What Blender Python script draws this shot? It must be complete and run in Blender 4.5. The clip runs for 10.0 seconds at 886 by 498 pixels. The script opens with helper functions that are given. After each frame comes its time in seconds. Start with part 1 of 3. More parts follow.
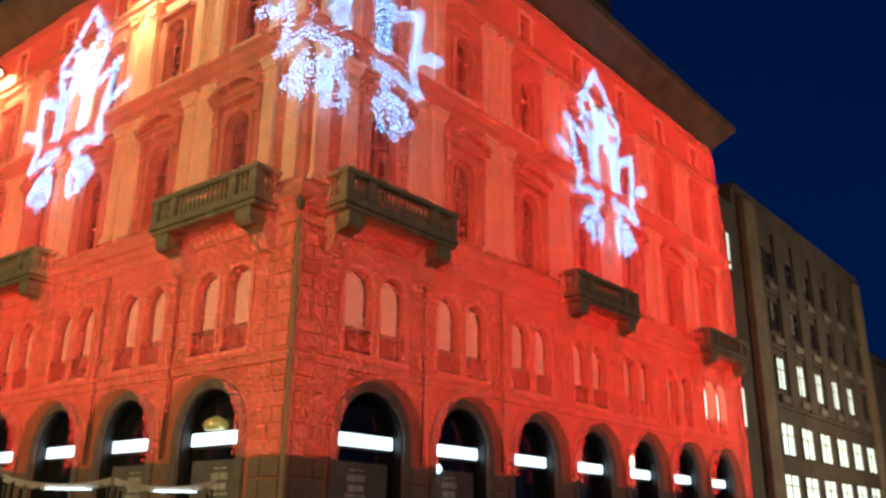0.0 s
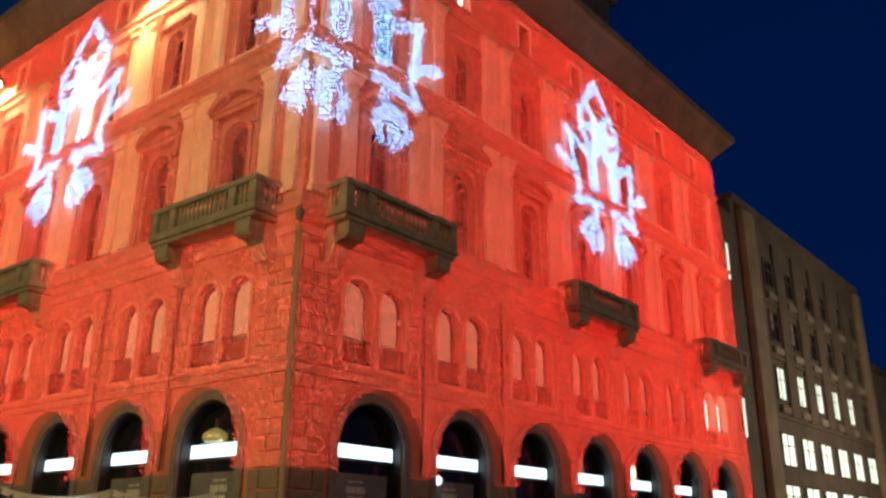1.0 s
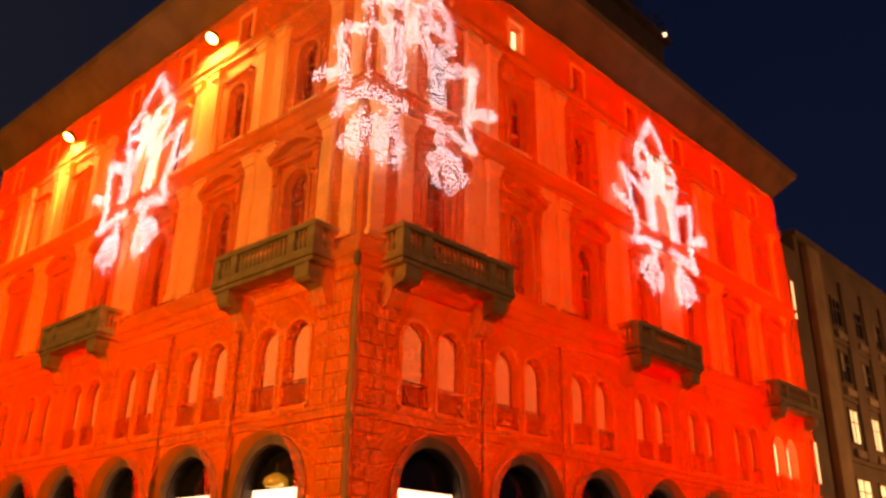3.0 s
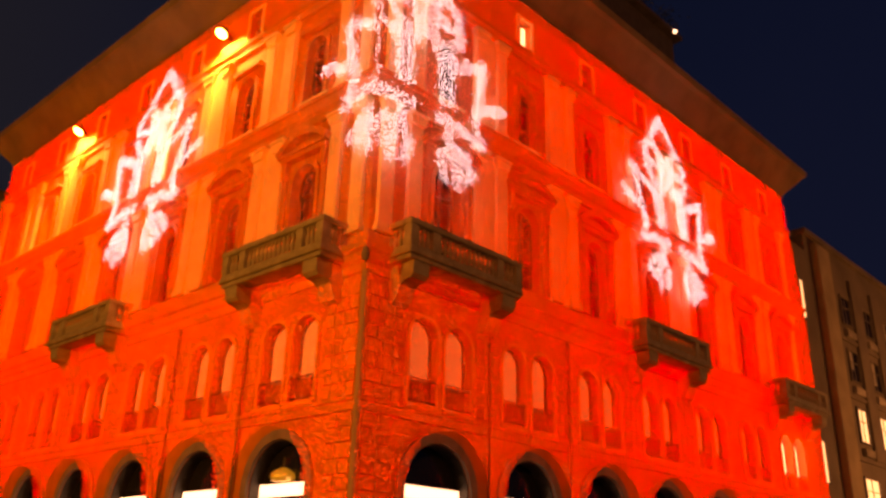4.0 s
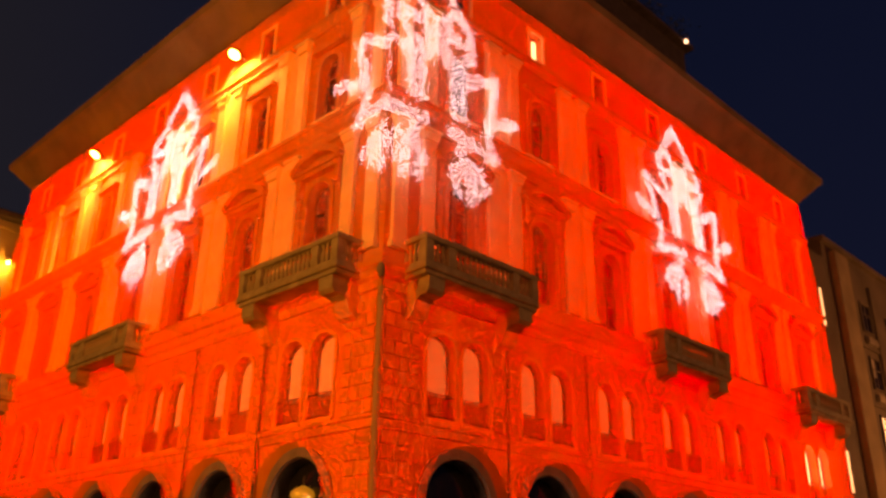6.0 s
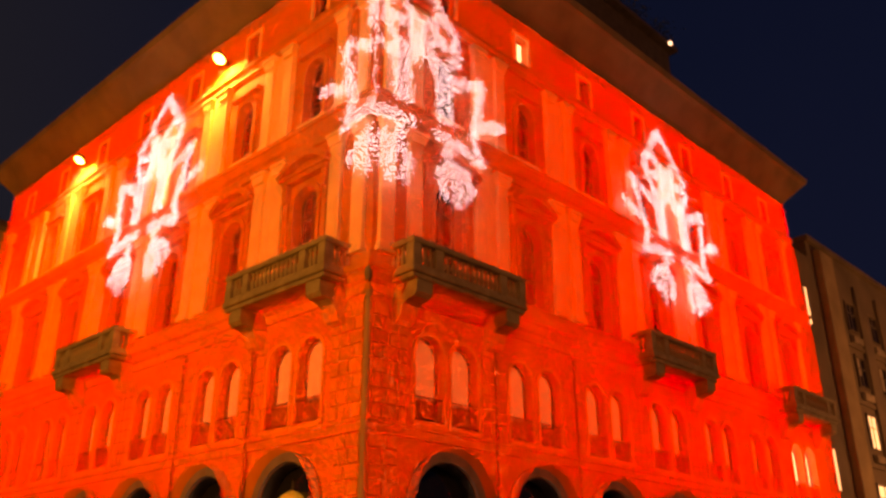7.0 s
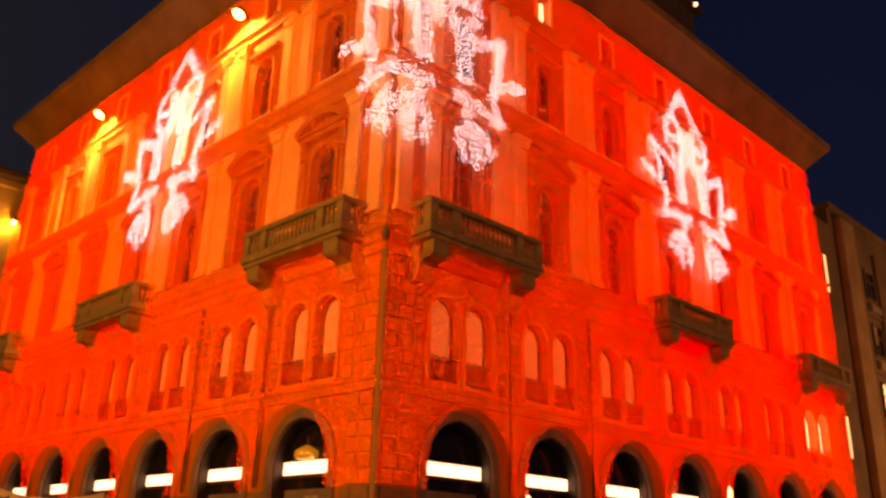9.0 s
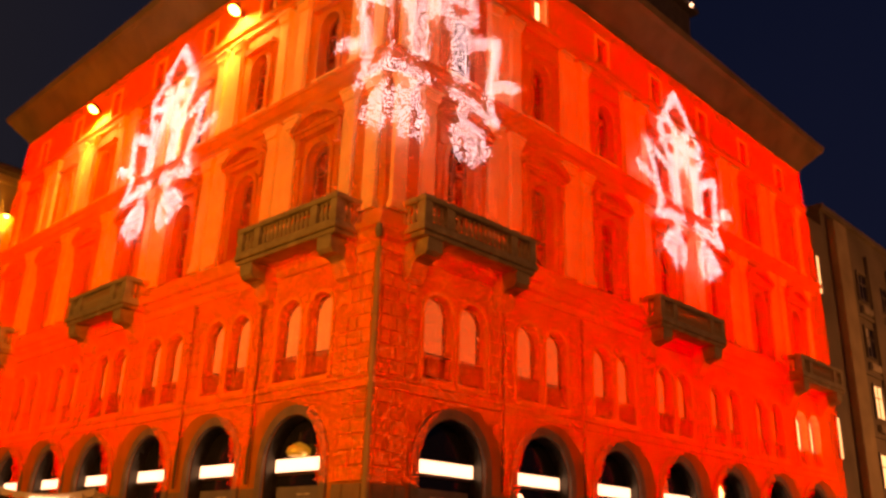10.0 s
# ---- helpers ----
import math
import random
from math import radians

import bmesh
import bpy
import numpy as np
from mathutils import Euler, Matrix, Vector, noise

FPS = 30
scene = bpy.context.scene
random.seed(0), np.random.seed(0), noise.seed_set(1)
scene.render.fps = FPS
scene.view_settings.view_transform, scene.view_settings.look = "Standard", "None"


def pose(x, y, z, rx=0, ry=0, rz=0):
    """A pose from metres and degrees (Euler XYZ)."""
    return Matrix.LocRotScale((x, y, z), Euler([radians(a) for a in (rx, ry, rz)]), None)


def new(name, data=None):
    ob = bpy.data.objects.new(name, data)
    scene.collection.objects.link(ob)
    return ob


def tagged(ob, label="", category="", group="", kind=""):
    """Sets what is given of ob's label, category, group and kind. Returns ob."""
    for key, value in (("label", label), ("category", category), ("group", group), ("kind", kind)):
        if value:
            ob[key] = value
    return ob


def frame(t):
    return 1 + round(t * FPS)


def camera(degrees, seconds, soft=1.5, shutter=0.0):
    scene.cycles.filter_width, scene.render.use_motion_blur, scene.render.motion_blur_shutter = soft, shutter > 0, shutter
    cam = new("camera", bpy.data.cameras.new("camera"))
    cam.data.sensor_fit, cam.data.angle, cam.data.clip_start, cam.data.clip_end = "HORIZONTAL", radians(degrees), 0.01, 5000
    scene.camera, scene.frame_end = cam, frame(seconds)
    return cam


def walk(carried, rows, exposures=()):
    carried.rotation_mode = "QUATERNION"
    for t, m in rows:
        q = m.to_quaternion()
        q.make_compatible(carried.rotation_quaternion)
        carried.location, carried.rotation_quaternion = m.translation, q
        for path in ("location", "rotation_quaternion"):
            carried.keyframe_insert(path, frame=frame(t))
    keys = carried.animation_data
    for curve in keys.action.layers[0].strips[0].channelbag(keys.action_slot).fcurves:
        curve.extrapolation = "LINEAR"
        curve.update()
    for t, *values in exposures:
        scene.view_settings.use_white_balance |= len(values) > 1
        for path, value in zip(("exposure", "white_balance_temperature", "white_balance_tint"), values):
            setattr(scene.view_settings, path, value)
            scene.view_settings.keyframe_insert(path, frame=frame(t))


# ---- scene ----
FOV = 55.36
cam = camera(FOV, 10.0, soft=2.9)
EYE = (0.0, -24.51, 1.6)
# seconds, yaw, pitch, roll: a hand-held camera that turns on the spot
TURNS = [
    (0.0, -10.41, 18.54, -0.60), (0.5, -10.43, 18.68, -0.60), (1.0, -10.40, 19.27, -0.48), (1.2, -10.34, 19.58, -0.39),
    (1.5, -10.35, 21.31, -0.19), (1.7, -10.18, 21.45, -0.17), (2.0, -9.81, 21.58, 0.01), (2.2, -9.20, 22.00, -0.02),
    (2.5, -8.86, 22.64, -0.13), (2.7, -8.16, 22.40, -0.44), (3.0, -6.50, 22.11, -1.05), (3.2, -6.34, 22.05, -1.20),
    (4.3, -6.11, 21.82, -1.65), (4.5, -6.22, 21.83, -1.61), (5.0, -6.08, 21.92, -1.46), (5.5, -5.48, 22.01, -1.44),
    (5.7, -4.74, 22.49, -0.95), (6.8, -5.12, 23.01, -0.26), (7.0, -5.33, 23.03, -0.09), (7.2, -4.58, 23.34, 0.24),
    (7.5, -4.18, 22.49, -0.50), (7.7, -4.52, 22.29, -1.45), (8.0, -4.44, 21.17, -1.10), (8.5, -4.45, 20.47, -1.44),
    (9.0, -4.65, 20.35, -1.49), (9.5, -4.92, 20.38, -1.57), (10.0, -5.20, 20.24, -1.81)]
walk(cam, [(t, pose(*EYE, 90 + p, r, y)) for t, y, p, r in TURNS],
     [(0.0, 0.2, 4350, -5), (2.2, 0.2, 4450, -4), (2.5, 0.2, 5800, 14), (3.0, 0.13, 15000, 56), (3.4, 0.12, 20000, 70), (10.0, 0.12, 20000, 70)])

# ---------------------------------------------------------------- world and light
world = bpy.data.worlds.new("dusk_sky")
scene.world = world
world.use_nodes = True
wn, wl = world.node_tree.nodes, world.node_tree.links
bg = wn["Background"]
tc = wn.new("ShaderNodeTexCoord")
sep = wn.new("ShaderNodeSeparateXYZ")
wl.new(tc.outputs["Generated"], sep.inputs[0])
cr = wn.new("ShaderNodeValToRGB")
cr.color_ramp.elements[0].position, cr.color_ramp.elements[0].color = 0.0, (0.003, 0.017, 0.070, 1)
cr.color_ramp.elements[1].position, cr.color_ramp.elements[1].color = 0.8, (0.0, 0.009, 0.047, 1)
nz = wn.new("ShaderNodeTexNoise")
nz.inputs["Scale"].default_value = 3.0
nz.inputs["Detail"].default_value = 4.0
wl.new(tc.outputs["Generated"], nz.inputs["Vector"])
ad = wn.new("ShaderNodeMath")
ad.operation = "MULTIPLY_ADD"
ad.inputs[1].default_value, ad.inputs[2].default_value = 0.25, -0.12
wl.new(nz.outputs["Fac"], ad.inputs[0])
sm = wn.new("ShaderNodeMath")
sm.operation = "ADD"
wl.new(sep.outputs["Z"], sm.inputs[0])
wl.new(ad.outputs[0], sm.inputs[1])
wl.new(sm.outputs[0], cr.inputs[0])
# a last grey-olive afterglow in the west
glow_w = wn.new("ShaderNodeMapRange")
glow_w.inputs["From Min"].default_value, glow_w.inputs["From Max"].default_value = -0.05, -0.55
wl.new(sep.outputs["X"], glow_w.inputs["Value"])
west_mix = wn.new("ShaderNodeMix")
west_mix.data_type = "RGBA"
west_mix.inputs["B"].default_value = (0.012, 0.026, 0.044, 1)
wl.new(glow_w.outputs[0], west_mix.inputs["Factor"])
wl.new(cr.outputs[0], west_mix.inputs["A"])
wl.new(west_mix.outputs["Result"], bg.inputs["Color"])
bg.inputs["Strength"].default_value = 0.47


def lamp(name, kind, m, watts, color, **more):
    d = bpy.data.lights.new(name, kind)
    d.energy, d.color = watts, color
    if "size" in more:
        d.shadow_soft_size = more["size"]
    if "cone" in more:
        d.spot_size, d.spot_blend = radians(more["cone"]), 0.6
    ob = new(name, d)
    ob.matrix_basis = m
    return ob


# warm street lighting of the square, out of view to the west
lamp("unseen_warm_light", "POINT", pose(-30, -24, 11), 20000, (1.0, 0.56, 0.13), size=0.6)
# unseen fill lights added behind and to the right, brightening right wall and office
lamp("unseen_warm_light", "POINT", pose(10, -48, 26), 15500, (1.0, 0.50, 0.17), size=0.6)
lamp("unseen_warm_light", "POINT", pose(50, 21, 8), 5600, (1.0, 0.58, 0.24), size=0.6)

# ---------------------------------------------------------------- plan
A_R, A_L = radians(39.66), radians(131.58)
D_R = Vector((math.cos(A_R), math.sin(A_R), 0))
D_L = Vector((math.cos(A_L), math.sin(A_L), 0))


def facade_frame(d):
    x = Vector(d)
    y = Vector((0, 0, 1)).cross(x)
    return Matrix(((x.x, y.x, 0, 0), (x.y, y.y, 0, 0), (0, 0, 1, 0), (0, 0, 0, 1)))


# facade frames: x along the wall, -y out to the square, z up.  Right wall: x = s; left wall: x = -s
F_R, F_L = facade_frame(D_R), facade_frame(-D_L)
SIDES = [("R", F_R, 1.0, 3.38, 33.37), ("L", F_L, -1.0, 3.47, 33.2)]
BAY, BAYS, TOP = 4.5, 7, 25.05

# ---------------------------------------------------------------- materials


def material(name, color, rough=0.8, metal=0.0, scale=3.0, vary=0.25, bump=0.15, emit=None, strength=0.0, fine=40.0, piece=0.0, stain=None):
    m = bpy.data.materials.new(name)
    m.use_nodes = True
    n, l = m.node_tree.nodes, m.node_tree.links
    b = n["Principled BSDF"]
    b.inputs["Roughness"].default_value, b.inputs["Metallic"].default_value = rough, metal
    co = n.new("ShaderNodeTexCoord")
    big, small = n.new("ShaderNodeTexNoise"), n.new("ShaderNodeTexNoise")
    big.inputs["Scale"].default_value, small.inputs["Scale"].default_value = scale, fine
    big.inputs["Detail"].default_value, small.inputs["Detail"].default_value = 5.0, 3.0
    l.new(co.outputs["Object"], big.inputs["Vector"])
    l.new(co.outputs["Object"], small.inputs["Vector"])
    ramp = n.new("ShaderNodeValToRGB")
    lo, hi = [c * (1 - vary) for c in color], [min(1, c * (1 + vary)) for c in color]
    if stain:
        lo = stain
    ramp.color_ramp.elements[0].position, ramp.color_ramp.elements[0].color = 0.3, (*lo, 1)
    ramp.color_ramp.elements[1].position, ramp.color_ramp.elements[1].color = 0.7, (*hi, 1)
    mixv = n.new("ShaderNodeMath")
    mixv.operation = "MULTIPLY_ADD"
    mixv.inputs[1].default_value = 0.3
    l.new(small.outputs["Fac"], mixv.inputs[0])
    l.new(big.outputs["Fac"], mixv.inputs[2])
    sub = n.new("ShaderNodeMath")
    sub.operation = "SUBTRACT"
    sub.inputs[1].default_value = 0.15
    l.new(mixv.outputs[0], sub.inputs[0])
    l.new(sub.outputs[0], ramp.inputs[0])
    out = ramp.outputs[0]
    if piece:
        oi = n.new("ShaderNodeObjectInfo")
        hs = n.new("ShaderNodeHueSaturation")
        mr = n.new("ShaderNodeMapRange")
        mr.inputs["To Min"].default_value, mr.inputs["To Max"].default_value = 1 - piece, 1 + piece
        l.new(oi.outputs["Random"], mr.inputs["Value"])
        l.new(mr.outputs[0], hs.inputs["Value"])
        l.new(out, hs.inputs["Color"])
        out = hs.outputs[0]
    l.new(out, b.inputs["Base Color"])
    if bump:
        bp = n.new("ShaderNodeBump")
        bp.inputs["Strength"].default_value, bp.inputs["Distance"].default_value = bump, 0.02
        l.new(mixv.outputs[0], bp.inputs["Height"])
        l.new(bp.outputs[0], b.inputs["Normal"])
    if emit:
        b.inputs["Emission Color"].default_value = (*emit, 1)
        b.inputs["Emission Strength"].default_value = strength
    return m


def glow(name, color, strength):
    m = bpy.data.materials.new(name)
    m.use_nodes = True
    b = m.node_tree.nodes["Principled BSDF"]
    b.inputs["Base Color"].default_value = (0.8, 0.8, 0.8, 1)
    b.inputs["Emission Color"].default_value = (*color, 1)
    b.inputs["Emission Strength"].default_value = strength
    return m


STONE = material("facade_stone", (0.52, 0.205, 0.105), scale=0.7, vary=0.2, bump=0.3, stain=(0.40, 0.155, 0.08))
TRIM = material("pale_trim_stone", (0.78, 0.64, 0.40), scale=1.1, vary=0.16, bump=0.2)
CARVED = material("carved_brown_stone", (0.47, 0.21, 0.115), scale=1.4, vary=0.25, bump=0.35)
COURSE = material("course_stone", (0.50, 0.24, 0.135), scale=0.9, vary=0.2, bump=0.25)
PLASTER = material("reddish_window_plaster", (0.64, 0.32, 0.18), scale=1.3, vary=0.2, bump=0.2)
GREY = material("grey_arch_stone", (0.21, 0.185, 0.16), scale=1.6, vary=0.25, bump=0.3, piece=0.08)
BLOCK = material("rusticated_stone", (0.52, 0.24, 0.13), scale=1.2, vary=0.22, bump=0.5, piece=0.14)
PLINTH = material("brown_plinth_stone", (0.24, 0.18, 0.13), scale=1.2, vary=0.25, bump=0.4, piece=0.12)
BALCONY = material("weathered_balcony_stone", (0.33, 0.275, 0.18), scale=2.0, vary=0.3, bump=0.4)
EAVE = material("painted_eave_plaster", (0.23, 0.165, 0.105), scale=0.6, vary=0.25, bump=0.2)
ROOF = material("dark_roof_tiles", (0.07, 0.06, 0.055), scale=2.0, vary=0.3, bump=0.5)
METAL = material("dark_metal", (0.05, 0.045, 0.04), rough=0.5, metal=0.7, scale=6, bump=0.05)
FRAME = material("dark_window_frame", (0.09, 0.06, 0.045), rough=0.5, scale=5, bump=0.1)
# faint orange emission brightens the drawn blinds beyond the light falling on them
SHADE = material("glowing_window_blind", (0.62, 0.52, 0.42), rough=0.9, scale=1.5, vary=0.12, bump=0.1, fine=14, emit=(1.0, 0.40, 0.14), strength=0.13)
INSIDE = material("room_darkness", (0.03, 0.032, 0.045), scale=1.0, bump=0.0)
BANNER = material("grey_shop_banner", (0.20, 0.19, 0.185), rough=0.6, scale=0.9, bump=0.05)
INK = material("pale_banner_print", (0.62, 0.60, 0.55), rough=0.7, scale=4, bump=0.0)
ASPHALT = material("asphalt", (0.05, 0.05, 0.052), scale=0.4, vary=0.3, bump=0.6)
FAR_STONE = material("brown_office_stone", (0.17, 0.135, 0.10), scale=0.4, vary=0.25, bump=0.2)
FAR_STRIP = material("ochre_corner_stone", (0.36, 0.28, 0.18), scale=0.5, vary=0.22, bump=0.2)
CANVAS = material("stall_canvas", (0.68, 0.63, 0.55), rough=0.9, scale=1.5, vary=0.15, bump=0.15)
WIRE = material("black_cable", (0.02, 0.02, 0.02), rough=0.6, bump=0.0)
LEAF = material("dark_foliage", (0.04, 0.06, 0.025), rough=0.8, scale=3, bump=0.2)
RED_BULB = glow("red_bulb_glow", (1.0, 0.018, 0.002), 5.6)
PINK_BULB = glow("pale_red_bulb_glow", (1.0, 0.18, 0.065), 5.0)
WHITE_BULB = glow("white_bulb_glow", (0.82, 0.90, 1.28), 4.5)
SIGN_GLOW = glow("lit_sign_glow", (1.0, 0.92, 0.75), 2.1)
FLOOD_GLOW = glow("floodlight_glow", (1.0, 0.62, 0.13), 40.0)
LIT_OFFICE = glow("lit_office_window", (1.0, 0.80, 0.46), 1.25)
LIT_ROOM = glow("lit_room_window", (1.0, 0.78, 0.46), 2.4)
STALL_GLOW = glow("stall_lamp_glow", (1.0, 0.92, 0.78), 3.0)

GLASS = bpy.data.materials.new("dark_window_glass")
GLASS.use_nodes = True
gb = GLASS.node_tree.nodes["Principled BSDF"]
gb.inputs["Base Color"].default_value = (0.015, 0.016, 0.02, 1)
gb.inputs["Roughness"].default_value = 0.12
gb.inputs["IOR"].default_value = 1.5

# ---------------------------------------------------------------- builders


def mesh_of(name, bm, mat, smooth=False):
    bmesh.ops.recalc_face_normals(bm, faces=bm.faces)
    me = bpy.data.meshes.new(name)
    bm.to_mesh(me)
    bm.free()
    me.materials.append(mat)
    if smooth:
        for p in me.polygons:
            p.use_smooth = True
    return me


def put(name, me, parent, m=None, label=""):
    ob = new(name, me)
    ob.parent = parent
    if m is not None:
        ob.matrix_basis = m
    return tagged(ob, label)


def part(name, bm, mat, parent, label="", m=None, smooth=False):
    return put(name, mesh_of(name, bm, mat, smooth), parent, m, label)


def box(bm, x0, x1, y0, y1, z0, z1, bevel=0.0):
    vs = [bm.verts.new((x, y, z)) for x in (x0, x1) for y in (y0, y1) for z in (z0, z1)]
    fs = [bm.faces.new([vs[i] for i in q]) for q in ((0, 1, 3, 2), (4, 6, 7, 5), (0, 4, 5, 1), (2, 3, 7, 6), (0, 2, 6, 4), (1, 5, 7, 3))]
    if bevel:
        es = list({e for f in fs for e in f.edges})
        bmesh.ops.bevel(bm, geom=es, offset=bevel, segments=1, affect="EDGES")
    return bm


def boxed(*dims, bevel=0.0):
    return box(bmesh.new(), *dims, bevel=bevel)


def arch_loop(cx, half, z0, apex, n=14):
    """Outline of an arched opening from its left foot over the crown to its right foot."""
    spring = apex - half
    pts = [(cx - half, z0)]
    for i in range(n + 1):
        a = math.pi * (1 - i / n)
        pts.append((cx + half * math.cos(a), spring + half * math.sin(a)))
    pts.append((cx + half, z0))
    return pts


def prism(bm, pts, y0, y1):
    """A solid from an outline in x and z, between two depths."""
    a = [bm.verts.new((x, y0, z)) for x, z in pts]
    b = [bm.verts.new((x, y1, z)) for x, z in pts]
    n = len(pts)
    for i in range(n):
        bm.faces.new((a[i], a[(i + 1) % n], b[(i + 1) % n], b[i]))
    bm.faces.new(a)
    bm.faces.new(b[::-1])
    return bm


def strip(bm, inner, outer, y0, y1):
    """A moulding between two open outlines of equal length."""
    rows = [[bm.verts.new((x, y, z)) for x, z in pts] for pts, y in ((inner, y1), (inner, y0), (outer, y0), (outer, y1))]
    n = len(inner)
    for i in range(n - 1):
        for k in range(4):
            p, q = rows[k], rows[(k + 1) % 4]
            bm.faces.new((p[i], p[i + 1], q[i + 1], q[i]))
    for i in (0, n - 1):
        bm.faces.new([r[i] for r in rows])
    return bm


def run(bm, profile, x0, x1, mitre0, mitre1):
    """A straight moulding along x from a profile of (out, z); mitre: how x moves per metre of out at each end."""
    a = [bm.verts.new((x0 + mitre0 * o, -o, z)) for o, z in profile]
    b = [bm.verts.new((x1 + mitre1 * o, -o, z)) for o, z in profile]
    n = len(profile)
    for i in range(n):
        bm.faces.new((a[i], a[(i + 1) % n], b[(i + 1) % n], b[i]))
    bm.faces.new(a)
    bm.faces.new(b[::-1])
    return bm


def at(x, y=0.0, z=0.0):
    return Matrix.Translation((x, y, z))


# openings of one bay, round its middle: (centre, half width, sill, crown)
DOOR = (0.0, 1.45, 0.0, 5.76)
MEZZ = [(-0.8, 0.64, 6.85, 9.66), (0.8, 0.64, 6.85, 9.66)]
MAIN = (0.0, 0.66, 12.05, 15.35)
UPPER = (0.0, 0.57, 18.15, 20.80)
ATTIC = (0.0, 0.42, 22.95, 24.25)
REVEAL = 0.5


def wall_with_openings(x0, x1, z0, z1, loops):
    bm = bmesh.new()
    edges = []
    for pts in [[(x0, z0), (x1, z0), (x1, z1), (x0, z1)]] + loops:
        vs = [bm.verts.new((x, 0, z)) for x, z in pts]
        edges += [bm.edges.new((vs[i], vs[(i + 1) % len(vs)])) for i in range(len(vs))]
    bmesh.ops.triangle_fill(bm, edges=edges, use_beauty=True, use_dissolve=False)
    for pts in loops:
        a = [bm.verts.new((x, 0, z)) for x, z in pts]
        b = [bm.verts.new((x, REVEAL, z)) for x, z in pts]
        for i in range(len(pts)):
            j = (i + 1) % len(pts)
            bm.faces.new((a[i], a[j], b[j], b[i]))
    back = [bm.verts.new((x, REVEAL + 0.25, z)) for x, z in ((x0, z0), (x1, z0), (x1, z1), (x0, z1))]
    bm.faces.new(back)
    return bm


rect = lambda cx, h, z0, z1: [(cx - h, z0), (cx - h, z1), (cx + h, z1), (cx + h, z0)]
BAY_WALL = mesh_of("wall", wall_with_openings(
    -BAY / 2, BAY / 2, 0.0, TOP,
    [arch_loop(DOOR[0], DOOR[1], 0.02, DOOR[3], 20)] + [arch_loop(*m, 12) for m in MEZZ]
    + [arch_loop(*MAIN, 12), arch_loop(*UPPER, 12), rect(*ATTIC)]), STONE)

# ---------------------------------------------------------------- ground
bm = bmesh.new()
bmesh.ops.create_grid(bm, x_segments=40, y_segments=40, size=2500)
tagged(part("ground", bm, ASPHALT, None), "dark asphalt and stone paving of the square", "ground", kind="structure")

# ---------------------------------------------------------------- the corner building
building = tagged(new("corner_building"), "ornate stone corner palazzo with arcades, hung with red lights", "building")

# moulding profiles: (out, z)
P_SILL = [(0.0, 6.30), (0.10, 6.32), (0.12, 6.55), (0.20, 6.60), (0.20, 6.68), (0.0, 6.70)]
P_MID = [(0.0, 10.55), (0.08, 10.58), (0.10, 10.85), (0.22, 10.95), (0.30, 11.15), (0.42, 11.22), (0.44, 11.42), (0.0, 11.47)]
P_BASE = [(0.0, 11.48), (0.14, 11.48), (0.14, 11.85), (0.08, 11.95), (0.0, 11.95)]
P_BAND = [(0.0, 16.85), (0.12, 16.87), (0.14, 17.15), (0.26, 17.25), (0.40, 17.50), (0.46, 17.52), (0.46, 17.68), (0.0, 17.74)]
P_TOP = [(0.0, 22.1), (0.12, 22.12), (0.14, 22.4), (0.24, 22.48), (0.26, 22.6), (0.0, 22.65)]
P_EAVE = [(0.0, 24.6), (0.05, 25.05), (0.22, 25.3), (0.5, 25.62), (0.82, 26.0), (1.1, 26.35), (1.28, 26.5), (1.36, 26.85), (0.9, 27.0), (0.0, 27.0)]


def window_kit(opening, mullions=1, bars=(0.35, 0.7), arched=True):
    """Frame, pane and blind meshes for one opening, round its middle."""
    cx, h, z0, z1 = opening
    outer = arch_loop(0, h, z0, z1, 12) if arched else rect(0, h, z0, z1)
    e = 0.05 if not mullions else 0.09
    inner = arch_loop(0, h - e, z0 + e, z1 - e, 12) if arched else rect(0, h - 0.09, z0 + 0.09, z1 - 0.09)
    bm = strip(bmesh.new(), inner, outer, REVEAL - 0.22, REVEAL - 0.12)
    box(bm, -h, h, REVEAL - 0.22, REVEAL - 0.12, z0, z0 + 0.09)
    if mullions:
        box(bm, -0.04, 0.04, REVEAL - 0.215, REVEAL - 0.125, z0 + 0.09, z1 - 0.09)
    for f in bars:
        z = z0 + f * (z1 - z0)
        box(bm, -h + 0.085, h - 0.085, REVEAL - 0.21, REVEAL - 0.13, z - 0.03, z + 0.03)
    frame_me = mesh_of("window_frame", bm, FRAME)
    pane_me = mesh_of("pane", prism(bmesh.new(), outer, REVEAL - 0.10, REVEAL - 0.085), GLASS)
    return frame_me, pane_me


MEZZ_KIT, MAIN_KIT, UPPER_KIT = window_kit(MEZZ[0], 0, (0.28,)), window_kit(MAIN), window_kit(UPPER)
ATTIC_KIT = window_kit(ATTIC, bars=(0.5,), arched=False)


def blind_mesh(opening, low, mat, name="blind"):
    cx, h, z0, z1 = opening
    return mesh_of(name, prism(bmesh.new(), arch_loop(0, h - 0.06, z0 + low * (z1 - z0), z1 - 0.06, 10), REVEAL - 0.122, REVEAL - 0.105), mat)


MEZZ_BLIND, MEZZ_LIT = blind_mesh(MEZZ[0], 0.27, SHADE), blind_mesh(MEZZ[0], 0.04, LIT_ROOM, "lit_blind")
